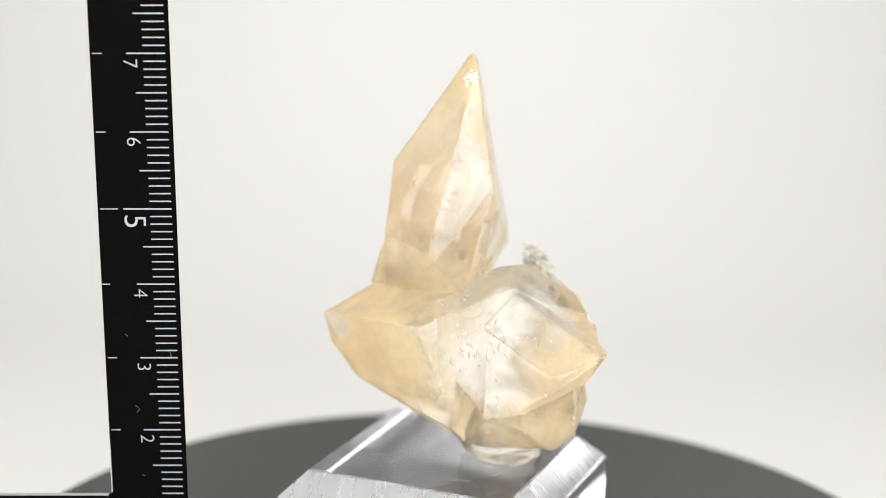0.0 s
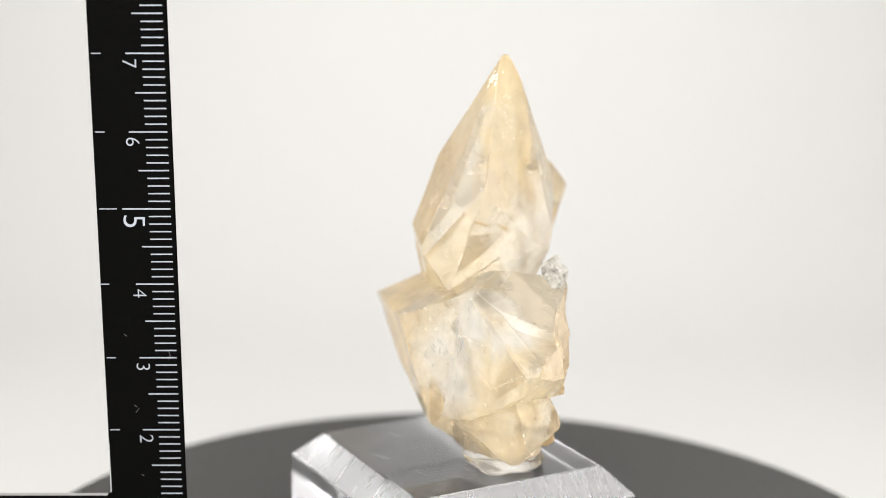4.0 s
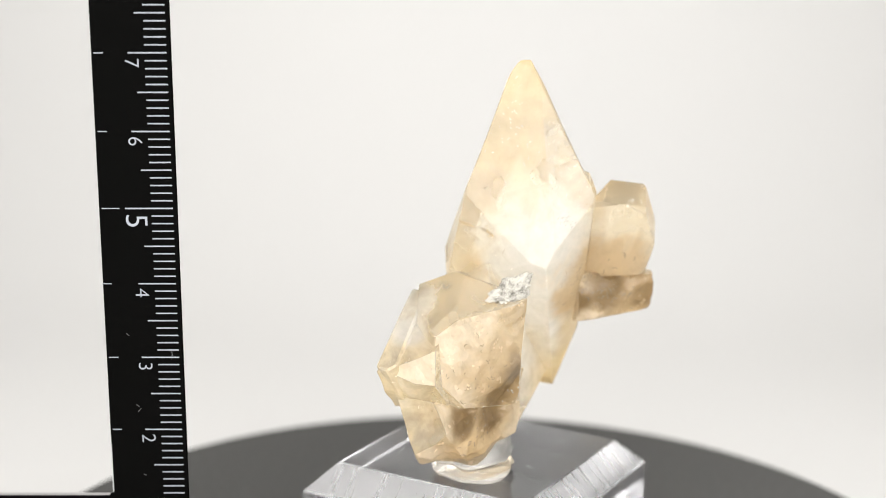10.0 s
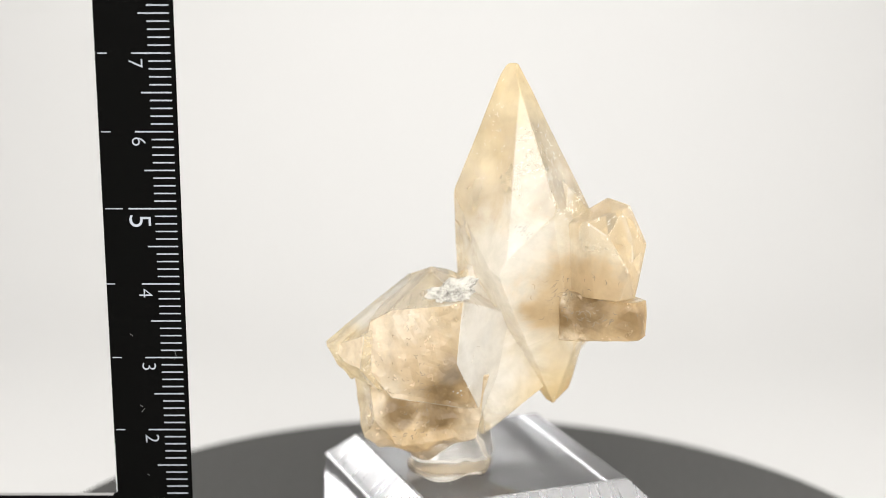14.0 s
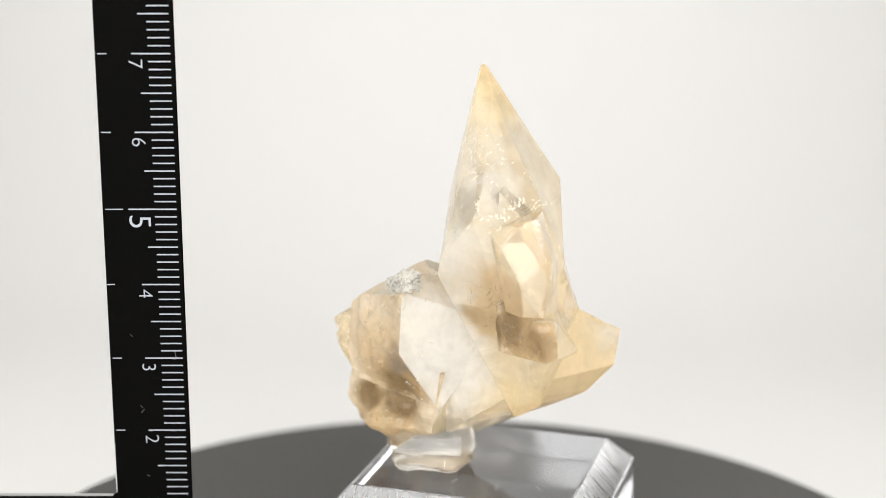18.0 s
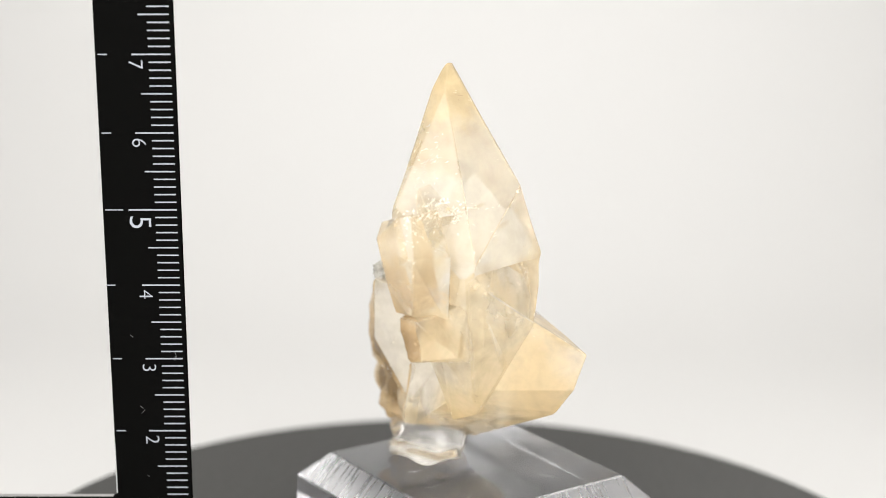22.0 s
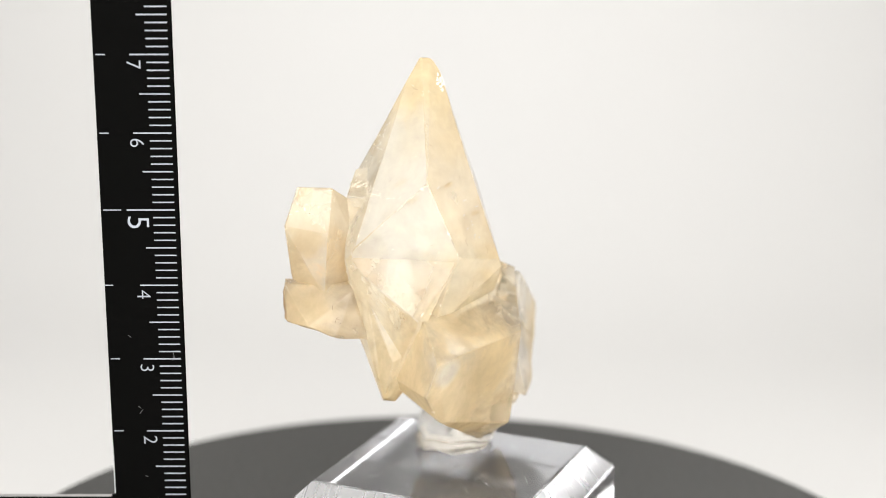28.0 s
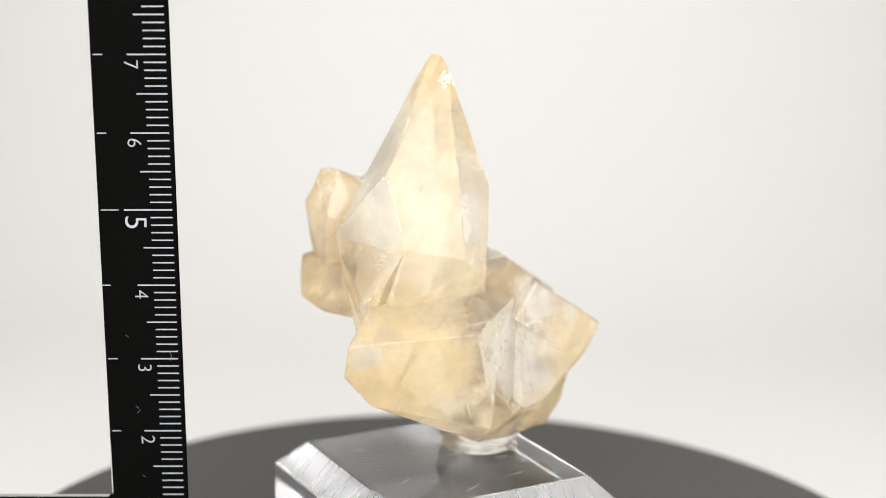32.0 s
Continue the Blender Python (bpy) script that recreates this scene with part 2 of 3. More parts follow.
# ---- turntable ----
def turntable():
    thing = tagged(new("turntable"), "round turntable with a matte black plate on a white body", "turntable")
    bm = bmesh.new()
    lathe(bm, [(6.65, -0.7), (6.9, -0.62), (6.98, -0.5), (6.98, -0.08), (6.9, 0.0)], 128, -0.035, 0.197)
    part("plate", bm, BLACK_PLATE, thing, "matte black round plate")
    bm = bmesh.new()
    lathe(bm, [(5.9, FLOOR), (6.0, FLOOR + 0.1), (6.0, -0.9), (5.8, -0.7)], 96)
    part("body", bm, HOUSING, thing, "white plastic body")
    return thing


# ---- clear display block ----
def display_base():
    thing = tagged(new("display_base"), "clear square acrylic display stand with sloping frosted edges", "display base")
    bm = bmesh.new()
    a, b = 1.452, 1.816
    rings = []
    for h, z in ((b - 0.03, 0.01), (b, 0.04), (b, 1.41), (b - 0.02, 1.44), (a + 0.015, 1.79), (a - 0.02, 1.80)):
        ring = []
        for k in range(4):
            t = math.radians(22.57 + 90 * k)
            r = h * math.sqrt(2)
            ring.append(bm.verts.new((-0.258 + r * math.cos(t), 0.173 + r * math.sin(t), z)))
        rings.append(ring)
    for p, q in zip(rings, rings[1:]):
        for k in range(4):
            bm.faces.new((p[k], p[(k + 1) % 4], q[(k + 1) % 4], q[k]))
    bm.faces.new(rings[0]), bm.faces.new(rings[-1])
    for f in bm.faces:
        if all(1.43 < v.co.z < 1.795 for v in f.verts):
            mid = f.calc_center_median() - Vector((-0.258, 0.173, 0))
            f.material_index = 1 if abs(mid.xy @ Vector((math.cos(math.radians(22.57 - 45)), math.sin(math.radians(22.57 - 45))))) > 0.5 else 2
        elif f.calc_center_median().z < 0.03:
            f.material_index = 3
    turned = math.radians(22.57 - 45)
    for u, v, way, length in ((-0.9, -0.55, 8, 0.22), (-0.55, -0.7, 14, 0.12), (-1.05, 0.25, -5, 0.15), (0.75, -0.3, -22, 0.2), (0.95, -0.55, 30, 0.14), (0.6, -0.95, -12, 0.26),
                              (0.2, 0.9, 50, 0.16), (-0.4, 0.95, 75, 0.2), (1.1, 0.35, 95, 0.18), (0.9, 0.8, 60, 0.12), (-0.95, 0.8, 110, 0.17), (-0.2, -1.15, 4, 0.3)):
        mark = bmesh.new()
        box(mark, -length / 2, length / 2, -0.004, 0.004, -0.001, 0.001)
        ob = part("scratch", mark, SCRATCH, thing)
        ob.matrix_basis = pose((-0.258 + u * math.cos(turned) - v * math.sin(turned)) * CM, (0.173 + u * math.sin(turned) + v * math.cos(turned)) * CM, 1.802 * CM, 0, 0, way)
    stand = part("stand", bm, ACRYLIC, thing)
    stand.data.materials.append(SAWN_U)
    stand.data.materials.append(SAWN_V)
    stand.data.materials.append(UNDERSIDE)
    return thing


def putty():
    thing = tagged(new("mounting_putty"), "flattened lump of clear putty holding the mineral", "putty")
    bm = bmesh.new()
    lathe(bm, [(0.42, 1.802), (0.54, 1.83), (0.58, 1.9), (0.54, 2.0), (0.60, 2.1), (0.57, 2.25), (0.5, 2.38), (0.3, 2.42)], 48, 0.5, 0.14)
    for v in bm.verts:
        if v.co.z > 1.81:
            v.co += 0.13 * Vector(noise.noise_vector(v.co * 2.4))
    part("lump", bm, PUTTY, thing, smooth=True)
    return thing


# ---- the mineral: crystals cut by flat faces ----
def warp(p):
    """The gentle unevenness of natural faces, the same for all crystals."""
    return p + 0.02 * noise.noise_vector(p * 0.8) + 0.003 * noise.noise_vector(p * 2.7)


COARSE, SHAPES = {}, []


def facing(az, el):
    a, e = math.radians(az), math.radians(el)
    return Vector((math.cos(e) * math.cos(a), math.cos(e) * math.sin(a), math.sin(e)))


def crystal(name, centre, faces, label="", stain=None, wear=0.011, lumpy=0.0):
    """A block cut by faces, each given by its bearing and rise in degrees and its distance from the centre; cluster() grows the blocks together."""
    centre = Vector(centre)
    bm = bmesh.new()
    bmesh.ops.create_cube(bm, size=12.0)
    for az, el, d in faces:
        n = facing(az, el)
        cut = bmesh.ops.bisect_plane(bm, geom=bm.verts[:] + bm.edges[:] + bm.faces[:], plane_co=n * d, plane_no=n, clear_outer=True, dist=0.0005)
        edges = [g for g in cut["geom_cut"] if isinstance(g, bmesh.types.BMEdge)]
        if len(edges) > 2:
            bmesh.ops.contextual_create(bm, geom=edges)
    bmesh.ops.remove_doubles(bm, verts=bm.verts, dist=0.02)
    bmesh.ops.dissolve_degenerate(bm, edges=bm.edges, dist=0.01)
    bmesh.ops.bevel(bm, geom=bm.edges[:], offset=wear, segments=1, affect="EDGES", clamp_overlap=True)
    bmesh.ops.translate(bm, verts=bm.verts, vec=centre)
    bmesh.ops.recalc_face_normals(bm, faces=bm.faces)
    bm.normal_update()
    if stain:
        for f in bm.faces:
            az = math.degrees(math.atan2(f.normal.y, f.normal.x))
            if stain[0] < az < stain[1] and -60 < math.degrees(math.asin(max(-1, min(1, f.normal.z)))) < 50 and f.calc_area() > 0.05:
                f.material_index = 1
        for f in [f for f in bm.faces if not f.material_index and f.calc_area() < 0.05 and sum(n.material_index for e in f.edges for n in e.link_faces if n is not f) > 1]:
            f.material_index = 1
    flat = bpy.data.meshes.new("flat")
    bm.to_mesh(flat)
    bmesh.ops.triangulate(bm, faces=bm.faces)
    block = bpy.data.meshes.new("block")
    bm.to_mesh(block)
    bm.free()
    SHAPES.append((name, label, (flat, block), [(facing(az, el), d + facing(az, el).dot(centre)) for az, el, d in faces], lumpy))


def covered(p, own, margin=0.012):
    """Whether a place lies inside a crystal other than its own."""
    return any(k != own and all(n.dot(p) < d - margin for n, d in s[3]) for k, s in enumerate(SHAPES))


def cluster(thing):
    """Unites the crystals into one solid with no walls inside, then refines its skin and hands each crystal its own part of it."""
    blank = bpy.data.materials.new("blank")
    blocks = []
    for k, (name, label, flat, planes, lumpy) in enumerate(SHAPES):
        me = flat[1]
        for _ in range(2 * len(SHAPES)):
            me.materials.append(blank)
        for f in me.polygons:
            f.material_index += 2 * k
        blocks.append(new("block", me))
    for other in blocks[1:]:
        mod = blocks[0].modifiers.new("grown", "BOOLEAN")
        mod.operation, mod.solver, mod.object = "UNION", "EXACT", other
    bpy.context.view_layer.update()
    whole = bpy.data.meshes.new_from_object(blocks[0].evaluated_get(bpy.context.evaluated_depsgraph_get()))
    for ob in blocks:
        bpy.data.objects.remove(ob)
    bm = bmesh.new()
    bm.from_mesh(whole)
    bmesh.ops.remove_doubles(bm, verts=bm.verts, dist=0.002)
    bmesh.ops.triangulate(bm, faces=bm.faces)
    for longest in (0.8, 0.4, 0.2, 0.11, 0.075):
        bmesh.ops.subdivide_edges(bm, edges=[e for e in bm.edges if e.calc_length() > longest], cuts=1)
        bmesh.ops.triangulate(bm, faces=bm.faces)
    bmesh.ops.recalc_face_normals(bm, faces=bm.faces)
    bm.normal_update()
    moved = []
    for v in bm.verts:
        p, kinds = v.co.copy(), {f.material_index for f in v.link_faces}
        q = warp(p)
        lumpy = min((SHAPES[i // 2][4] for i in kinds), default=0.0)
        if lumpy:
            q += lumpy * (noise.noise_vector(p * 1.9) + 0.5 * noise.noise_vector(p * 4.1))
        if kinds and all(i % 2 for i in kinds):
            q += v.normal * (0.10 * noise.noise(p * 1.6) + 0.06 * noise.noise(p * 4.3) + 0.022 * noise.noise(p * 9.0) + 0.005 * noise.noise(p * 19.0))
        moved.append(q)
    for v, q in zip(bm.verts, moved):
        v.co = q
    bm.verts.index_update()
    for k, (name, label, flat, planes, lumpy) in enumerate(SHAPES):
        mine = [f for f in bm.faces if f.material_index // 2 == k]
        skin, known, seen = bmesh.new(), {}, set()
        for f in mine:
            key = frozenset(v.index for v in f.verts)
            if key in seen:
                continue
            seen.add(key)
            corners = []
            for v in f.verts:
                if v.index not in known:
                    known[v.index] = skin.verts.new(v.co)
                corners.append(known[v.index])
            skin.faces.new(corners).material_index = f.material_index % 2
        bmesh.ops.scale(skin, vec=(CM, CM, CM), verts=skin.verts)
        me = bpy.data.meshes.new(name)
        skin.to_mesh(me)
        skin.free()
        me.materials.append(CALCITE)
        me.materials.append(STAINED)
        for f in me.polygons:
            f.use_smooth = True
        me.set_sharp_from_angle(angle=math.radians(3))
        ob = new(name, me)
        ob.parent = thing
        if label:
            tagged(ob, label)
        COARSE[ob.name] = (flat[0], k)
    bm.free()
    bpy.data.materials.remove(blank)


def sliver(bm, at, along, out, length, width, lift, bend=0.0):
    """A thin raised streak on a face, slightly bent."""
    side = out.cross(along).normalized()
    rows = []
    for k in range(4):
        f = k / 3
        mid = at + along * length * (f - 0.5) + side * bend * length * math.sin(math.pi * f) + out * lift
        w = width * (0.35 + 0.65 * math.sin(math.pi * (0.15 + 0.7 * f)))
        rows.append((bm.verts.new(mid - side * w), bm.verts.new(mid + side * w), bm.verts.new(mid + out * width * 0.5)))
    for p, q in zip(rows, rows[1:]):
        for i in range(3):
            bm.faces.new((p[i], p[(i + 1) % 3], q[(i + 1) % 3], q[i]))
    bm.faces.new(rows[0]), bm.faces.new(rows[-1])


def spot(poly, me, rng):
    """A chance place in a face, in centimetres."""
    co = [me.vertices[i].co for i in poly.vertices]
    k = rng.randrange(1, len(co) - 1)
    u, v = rng.random(), rng.random()
    if u + v > 1:
        u, v = 1 - u, 1 - v
    return warp(co[0] + (co[k] - co[0]) * u + (co[k + 1] - co[0]) * v)


def wear_marks(ob, seed, cracks, chips):
    """Hairline cracks on the faces and white chips along the edges of a crystal."""
    rng = random.Random(seed)
    me, own = COARSE[ob.name]
    wide = [p for p in me.polygons if p.area > 0.05]
    weights = [p.area for p in wide]
    bm = bmesh.new()
    for k in range(cracks):
        p = rng.choices(wide, weights)[0]
        out = p.normal.copy()
        along = out.orthogonal().normalized()
        along.rotate(Matrix.Rotation(rng.choice((0.4, 0.55, 1.9, rng.uniform(0, 3.1))), 3, out))
        at = spot(p, me, rng)
        if covered(at, own):
            continue
        sliver(bm, at, along, out, rng.uniform(0.03, 0.13), rng.uniform(0.0025, 0.006), -0.001, rng.uniform(-0.35, 0.35))
    scar = bmesh.new()
    for k in range(cracks):
        p = rng.choices(wide, weights)[0]
        if p.material_index:
            continue
        out = p.normal.copy()
        along = out.orthogonal().normalized()
        along.rotate(Matrix.Rotation(rng.gauss(0.5, 0.5), 3, out))
        at, turn = spot(p, me, rng), rng.uniform(-0.5, 0.5)
        if covered(at, own):
            continue
        for n in range(rng.randrange(1, 5)):
            sliver(scar, at + along.cross(out) * 0.03 * n + along * rng.gauss(0, 0.02), along, out, rng.uniform(0.015, 0.06), rng.uniform(0.001, 0.0022), -0.0005, turn)
    tagged(part("scratches", scar, CHIP_GLINT, ob.parent, "short white scratches"), kind="stuff")
    tagged(part("hairline_cracks", bm, CRACK, ob.parent, "fine dark hairline cracks"), kind="stuff")
    bm = bmesh.new()
    edges = [p for p in me.polygons if p.area < 0.05 and p.material_index == 0 and len(p.vertices) == 4 and max((me.vertices[a].co - me.vertices[b].co).length for a, b in p.edge_keys) > 0.5]
    for k in range(chips):
        p = rng.choice(edges)
        at = spot(p, me, rng)
        if covered(at, own):
            continue
        a, b = max(p.edge_keys, key=lambda e: (me.vertices[e[0]].co - me.vertices[e[1]].co).length)
        along = (me.vertices[a].co - me.vertices[b].co).normalized()
        if rng.random() < 0.4:
            along = p.normal.cross(along)
        sliver(bm, at, along, p.normal.copy(), rng.uniform(0.012, 0.05), rng.uniform(0.003, 0.008), -0.002, rng.uniform(-0.4, 0.4))
    tagged(part("edge_chips", bm, CHIP_GLINT, ob.parent, "small white chips along worn edges"), kind="stuff")


def mineral():
    thing = tagged(new("mineral_specimen"), "cluster of pointed honey-yellow calcite crystals with brown stains", "mineral")
    crystal("main_crystal", (-0.46, 0.71, 5.01), [
        (-6, 10.4, 0.91), (20.6, 13, 1.05), (110, 23.3, 0.90), (145, 27.8, 0.83), (-127, 23.4, 0.79), (-91, 19.8, 0.965), (-158, 34, 1.03), (-1, 28, 1.54), (86, 28, 1.19), (0, 88, 2.43), (173, 2, 0.65),
        (-17, -28, 0.91), (53, -16, 0.95), (-120, -32, 1.01), (-24, -10, 0.87), (84, -7, 0.93), (137, -12, 0.99), (-135, -14, 0.88), (115, -14, 1.05), (-73, 6, 1.03), (-163, -28, 1.19), (-132, -33, 1.09), (104, -20, 1.19), (171, -66, 2.09)], "tall pointed honey crystal")
    crystal("intergrown_crystal", (-0.46, 0.71, 5.01), [
        (173, 20, 0.58), (150, -12, 0.96), (-99, -23, 0.60), (137, -12, 0.995), (-163, -28, 1.21), (-150, -8, 0.93), (104, -20, 1.18), (171, -66, 2.08), (-6, 10, 0.3), (0, 88, 0.6), (110, 23, 0.87), (-127, 23.4, 0.74), (-91, 19.8, 0.8),
        (-17, -28, 0.88), (53, -16, 0.92), (-120, -32, 1.0), (84, -7, 0.9), (115, -14, 1.04)])
    crystal("side_crystal", (-0.35, 1.45, 5.49), [
        (-23, 2, 0.17), (-132, 5, 0.21), (74, 2, 0.2), (-149, -13, 0.2), (-124, -69, 0.37), (92, -9, 0.21), (143, 43, 0.22), (146, 8, 0.21)], "")
    crystal("side_crystal", (-0.42, 2.1, 5.08), [
        (-14, -12, 0.35), (-144, -1, 0.47), (-118, 16, 0.48), (-130, 12, 0.45), (164, 1, 0.36), (20, -76, 0.61), (-44, 60, 0.59), (149, -9, 0.4), (166, 22, 0.38), (31, -16, 0.34), (-14, 72, 0.59), (14, -13, 0.34), (79, 12, 0.38), (98, -9, 0.4), (44, 36, 0.54), (81, -71, 0.63), (81, -20, 0.45), (101, 22, 0.46), (10, 83, 0.63)], "")
    crystal("side_crystal", (-0.71, 1.99, 4.12), [
        (85, -82, 0.26), (19, -4, 0.33), (97, 88, 0.37), (173, 33, 0.27), (26, -13, 0.31), (-81, 10, 0.60), (-72, 1, 0.65), (-154, 8, 0.39), (-170, 16, 0.32), (137, 2, 0.38), (95, -5, 0.48), (141, -59, 0.34), (127, -72, 0.29)], "", (-40, 100), 0.011, 0.035)
    crystal("lying_crystal", (-0.74, 0.32, 3.22), [
        (-135, 59.5, 0.919), (-128, -15, 0.577), (-139, -20, 0.696), (-143, -50, 0.703), (112, 10, 0.685), (119, -57, 0.56), (113, -47, 0.53), (115, -34, 0.56),
        (-24, -3, 0.91), (58, 11, 0.78), (-86, -2, 0.989), (85, 23, 1.0)], "long honey crystal lying on its side")
    crystal("broken_crystal", (0.72, -0.09, 3.72), [
        (-135, 59.5, 0.863), (-128, -15, 1.26), (-86, -2, 0.499), (165, -35, 0.93), (99, -1, 0.88), (17, -73, 0.9), (133, 57, 0.86), (7, 60, 0.8), (37, -1, 0.79), (-58, -8, 0.72), (53, -25, 0.88), (-39, -41, 0.85), (24, 8, 0.775), (-59, 19, 0.7), (-36, -52, 0.88), (-55, 9, 0.71), (91, -4, 0.9), (-25, 58, 0.82), (119, 72, 0.88), (-37, 55, 0.72)], "honey crystal with a brown-stained broken side", (-5, 65))
    crystal("broken_crystal", (1.34, -0.61, 3.61), [
        (-37, 55, 0.25), (-25, 54, 0.48), (-66, 37, 0.39), (-104, 11, 0.29), (-3, 11, 0.40), (65, 8, 0.49), (90, 10, 0.41), (-135, 59.5, 0.97), (119, 72, 1.1), (157, -1, 1.0), (50, -73, 0.66), (-18, -57, 0.48), (-9, -37, 0.45), (-14, -26, 0.45), (-80, -21, 0.47)], "", (-5, 65), 0.008, 0.03)
    crystal("broken_crystal", (1.34, -0.61, 3.61), [
        (-37, 55, 0.32), (-103, 4, 0.33), (77, 0, -0.03), (25, -20, 0.34), (-37, -35, 0.48), (-80, -30, 0.42), (143, -55, 0.3), (143, 35, 0.9)], "smooth pale lobed growth plate", None, 0.03)
    crystal("broken_crystal", (0.95, -0.23, 2.6), [
        (-174, 24, 0.68), (52, 5, 0.54), (-163, 40, 0.62), (-133, 79, 0.61), (142, -12, 0.89), (21, 74, 0.64), (-46, -87, 0.5), (111, -61, 0.66), (-80, -14, 0.48), (43, 27, 0.59), (-103, -42, 0.51), (-21, -1, 0.62), (55, -39, 0.58), (15, -58, 0.5), (-96, -12, 0.55), (5, -27, 0.58), (-81, -22, 0.49)], "", (-5, 65), 0.008, 0.05)
    cluster(thing)
    # healed fractures inside: place, size, bearing, tilt
    for x, y, z, wide, tall, bearing, tilt in ((-0.2, 0.75, 5.3, 0.8, 1.3, 20, 20), (-0.35, 0.9, 4.3, 0.8, 1.2, 140, 15)):
        bm = bmesh.new()
        bmesh.ops.create_grid(bm, x_segments=14, y_segments=14, size=0.5)
        for v in bm.verts:
            v.co = Vector((v.co.x * wide, 0.10 * noise.noise(Vector((v.co.x * 2 + bearing, v.co.y * 2, z))) + 0.03 * noise.noise(Vector((v.co.x * 7, v.co.y * 7, z))), v.co.y * tall))
        bmesh.ops.delete(bm, geom=[v for v in bm.verts if (v.co.x / wide) ** 2 + (v.co.z / tall) ** 2 > 0.25 + 0.08 * noise.noise(v.co * 4)], context="VERTS")
        ob = part("fracture", bm, VEIL, thing, "whitish healed fracture inside the crystal", True)
        ob.matrix_basis = pose(x * CM, y * CM, z * CM, tilt, 0, bearing + 90)
    for k, ob in enumerate([c for c in thing.children if c.name.split(".")[0].endswith("crystal")]):
        size = max(ob.dimensions) / CM
        wear_marks(ob, 20 + k, 34 if size > 3 else 16 if size > 1.6 else 8, 44 if size > 3 else 15 if size > 1.6 else 7)
    for x, y, z, turn, rise, length in ((0.205, -0.03, 5.205, 6, -16, 0.30), (0.322, 0.26, 5.13, 6, -24, 0.26), (0.372, 0.74, 5.48, 24, -26, 0.20), (0.23, 0.095, 5.03, 6, -8, 0.10)):
        bm = bmesh.new()
        bmesh.ops.create_icosphere(bm, subdivisions=2, radius=1.0)
        for v in bm.verts:
            v.co = Vector((v.co.x * length / 2, v.co.y * 0.008, v.co.z * 0.026)) * (1 + 0.2 * noise.noise(v.co * 3))
        ob = part("inclusion", bm, FLAKE, thing, "brown flake inside the crystal")
        ob.matrix_basis = pose(x * CM, y * CM, z * CM, 0, -rise, turn + 60)
    bm = bmesh.new()
    bmesh.ops.create_icosphere(bm, subdivisions=5, radius=1.0)
    long_way, flat = Vector((0.30, -0.36, -0.16)), Vector((0.5, 0.45, 0.2)).normalized()
    for v in bm.verts:
        f = v.co.copy()
        thin = 0.135 - 0.05 * f.x
        p = long_way.normalized() * f.x * 0.29 + long_way.cross(flat).normalized() * f.y * thin + flat * f.z * thin
        p *= 1 + 0.42 * noise.noise(p * 9) + 0.30 * abs(noise.noise(p * 22)) + 0.16 * noise.noise(p * 48)
        v.co = Vector((1.0, 0.60, 4.50)) + p
    part("crumb", bm, CRUMB, thing, "crusty white mineral crumb")
    rng = random.Random(9)
    bm = bmesh.new()
    for k in range(190):
        f = rng.random()
        at = Vector((0.95, 0.66, 3.8)).lerp(Vector((0.80, 0.60, 3.05)), f) + Vector([rng.gauss(0, 0.05) for _ in range(3)]) * (0.5 + f)
        got = bmesh.ops.create_icosphere(bm, subdivisions=1, radius=rng.uniform(0.006, 0.017))["verts"]
        for v in got:
            v.co = v.co * (1 + 0.7 * noise.noise(v.co * 60 + at * 9)) + at
    tagged(part("grit", bm, CRUMB, thing, "grey-white gritty crust"), kind="stuff")
    trees = [BVHTree.FromPolygons([v.co for v in c.data.vertices], [p.vertices for p in c.data.polygons]) for c in thing.children if c.name.split(".")[0].endswith("crystal")]
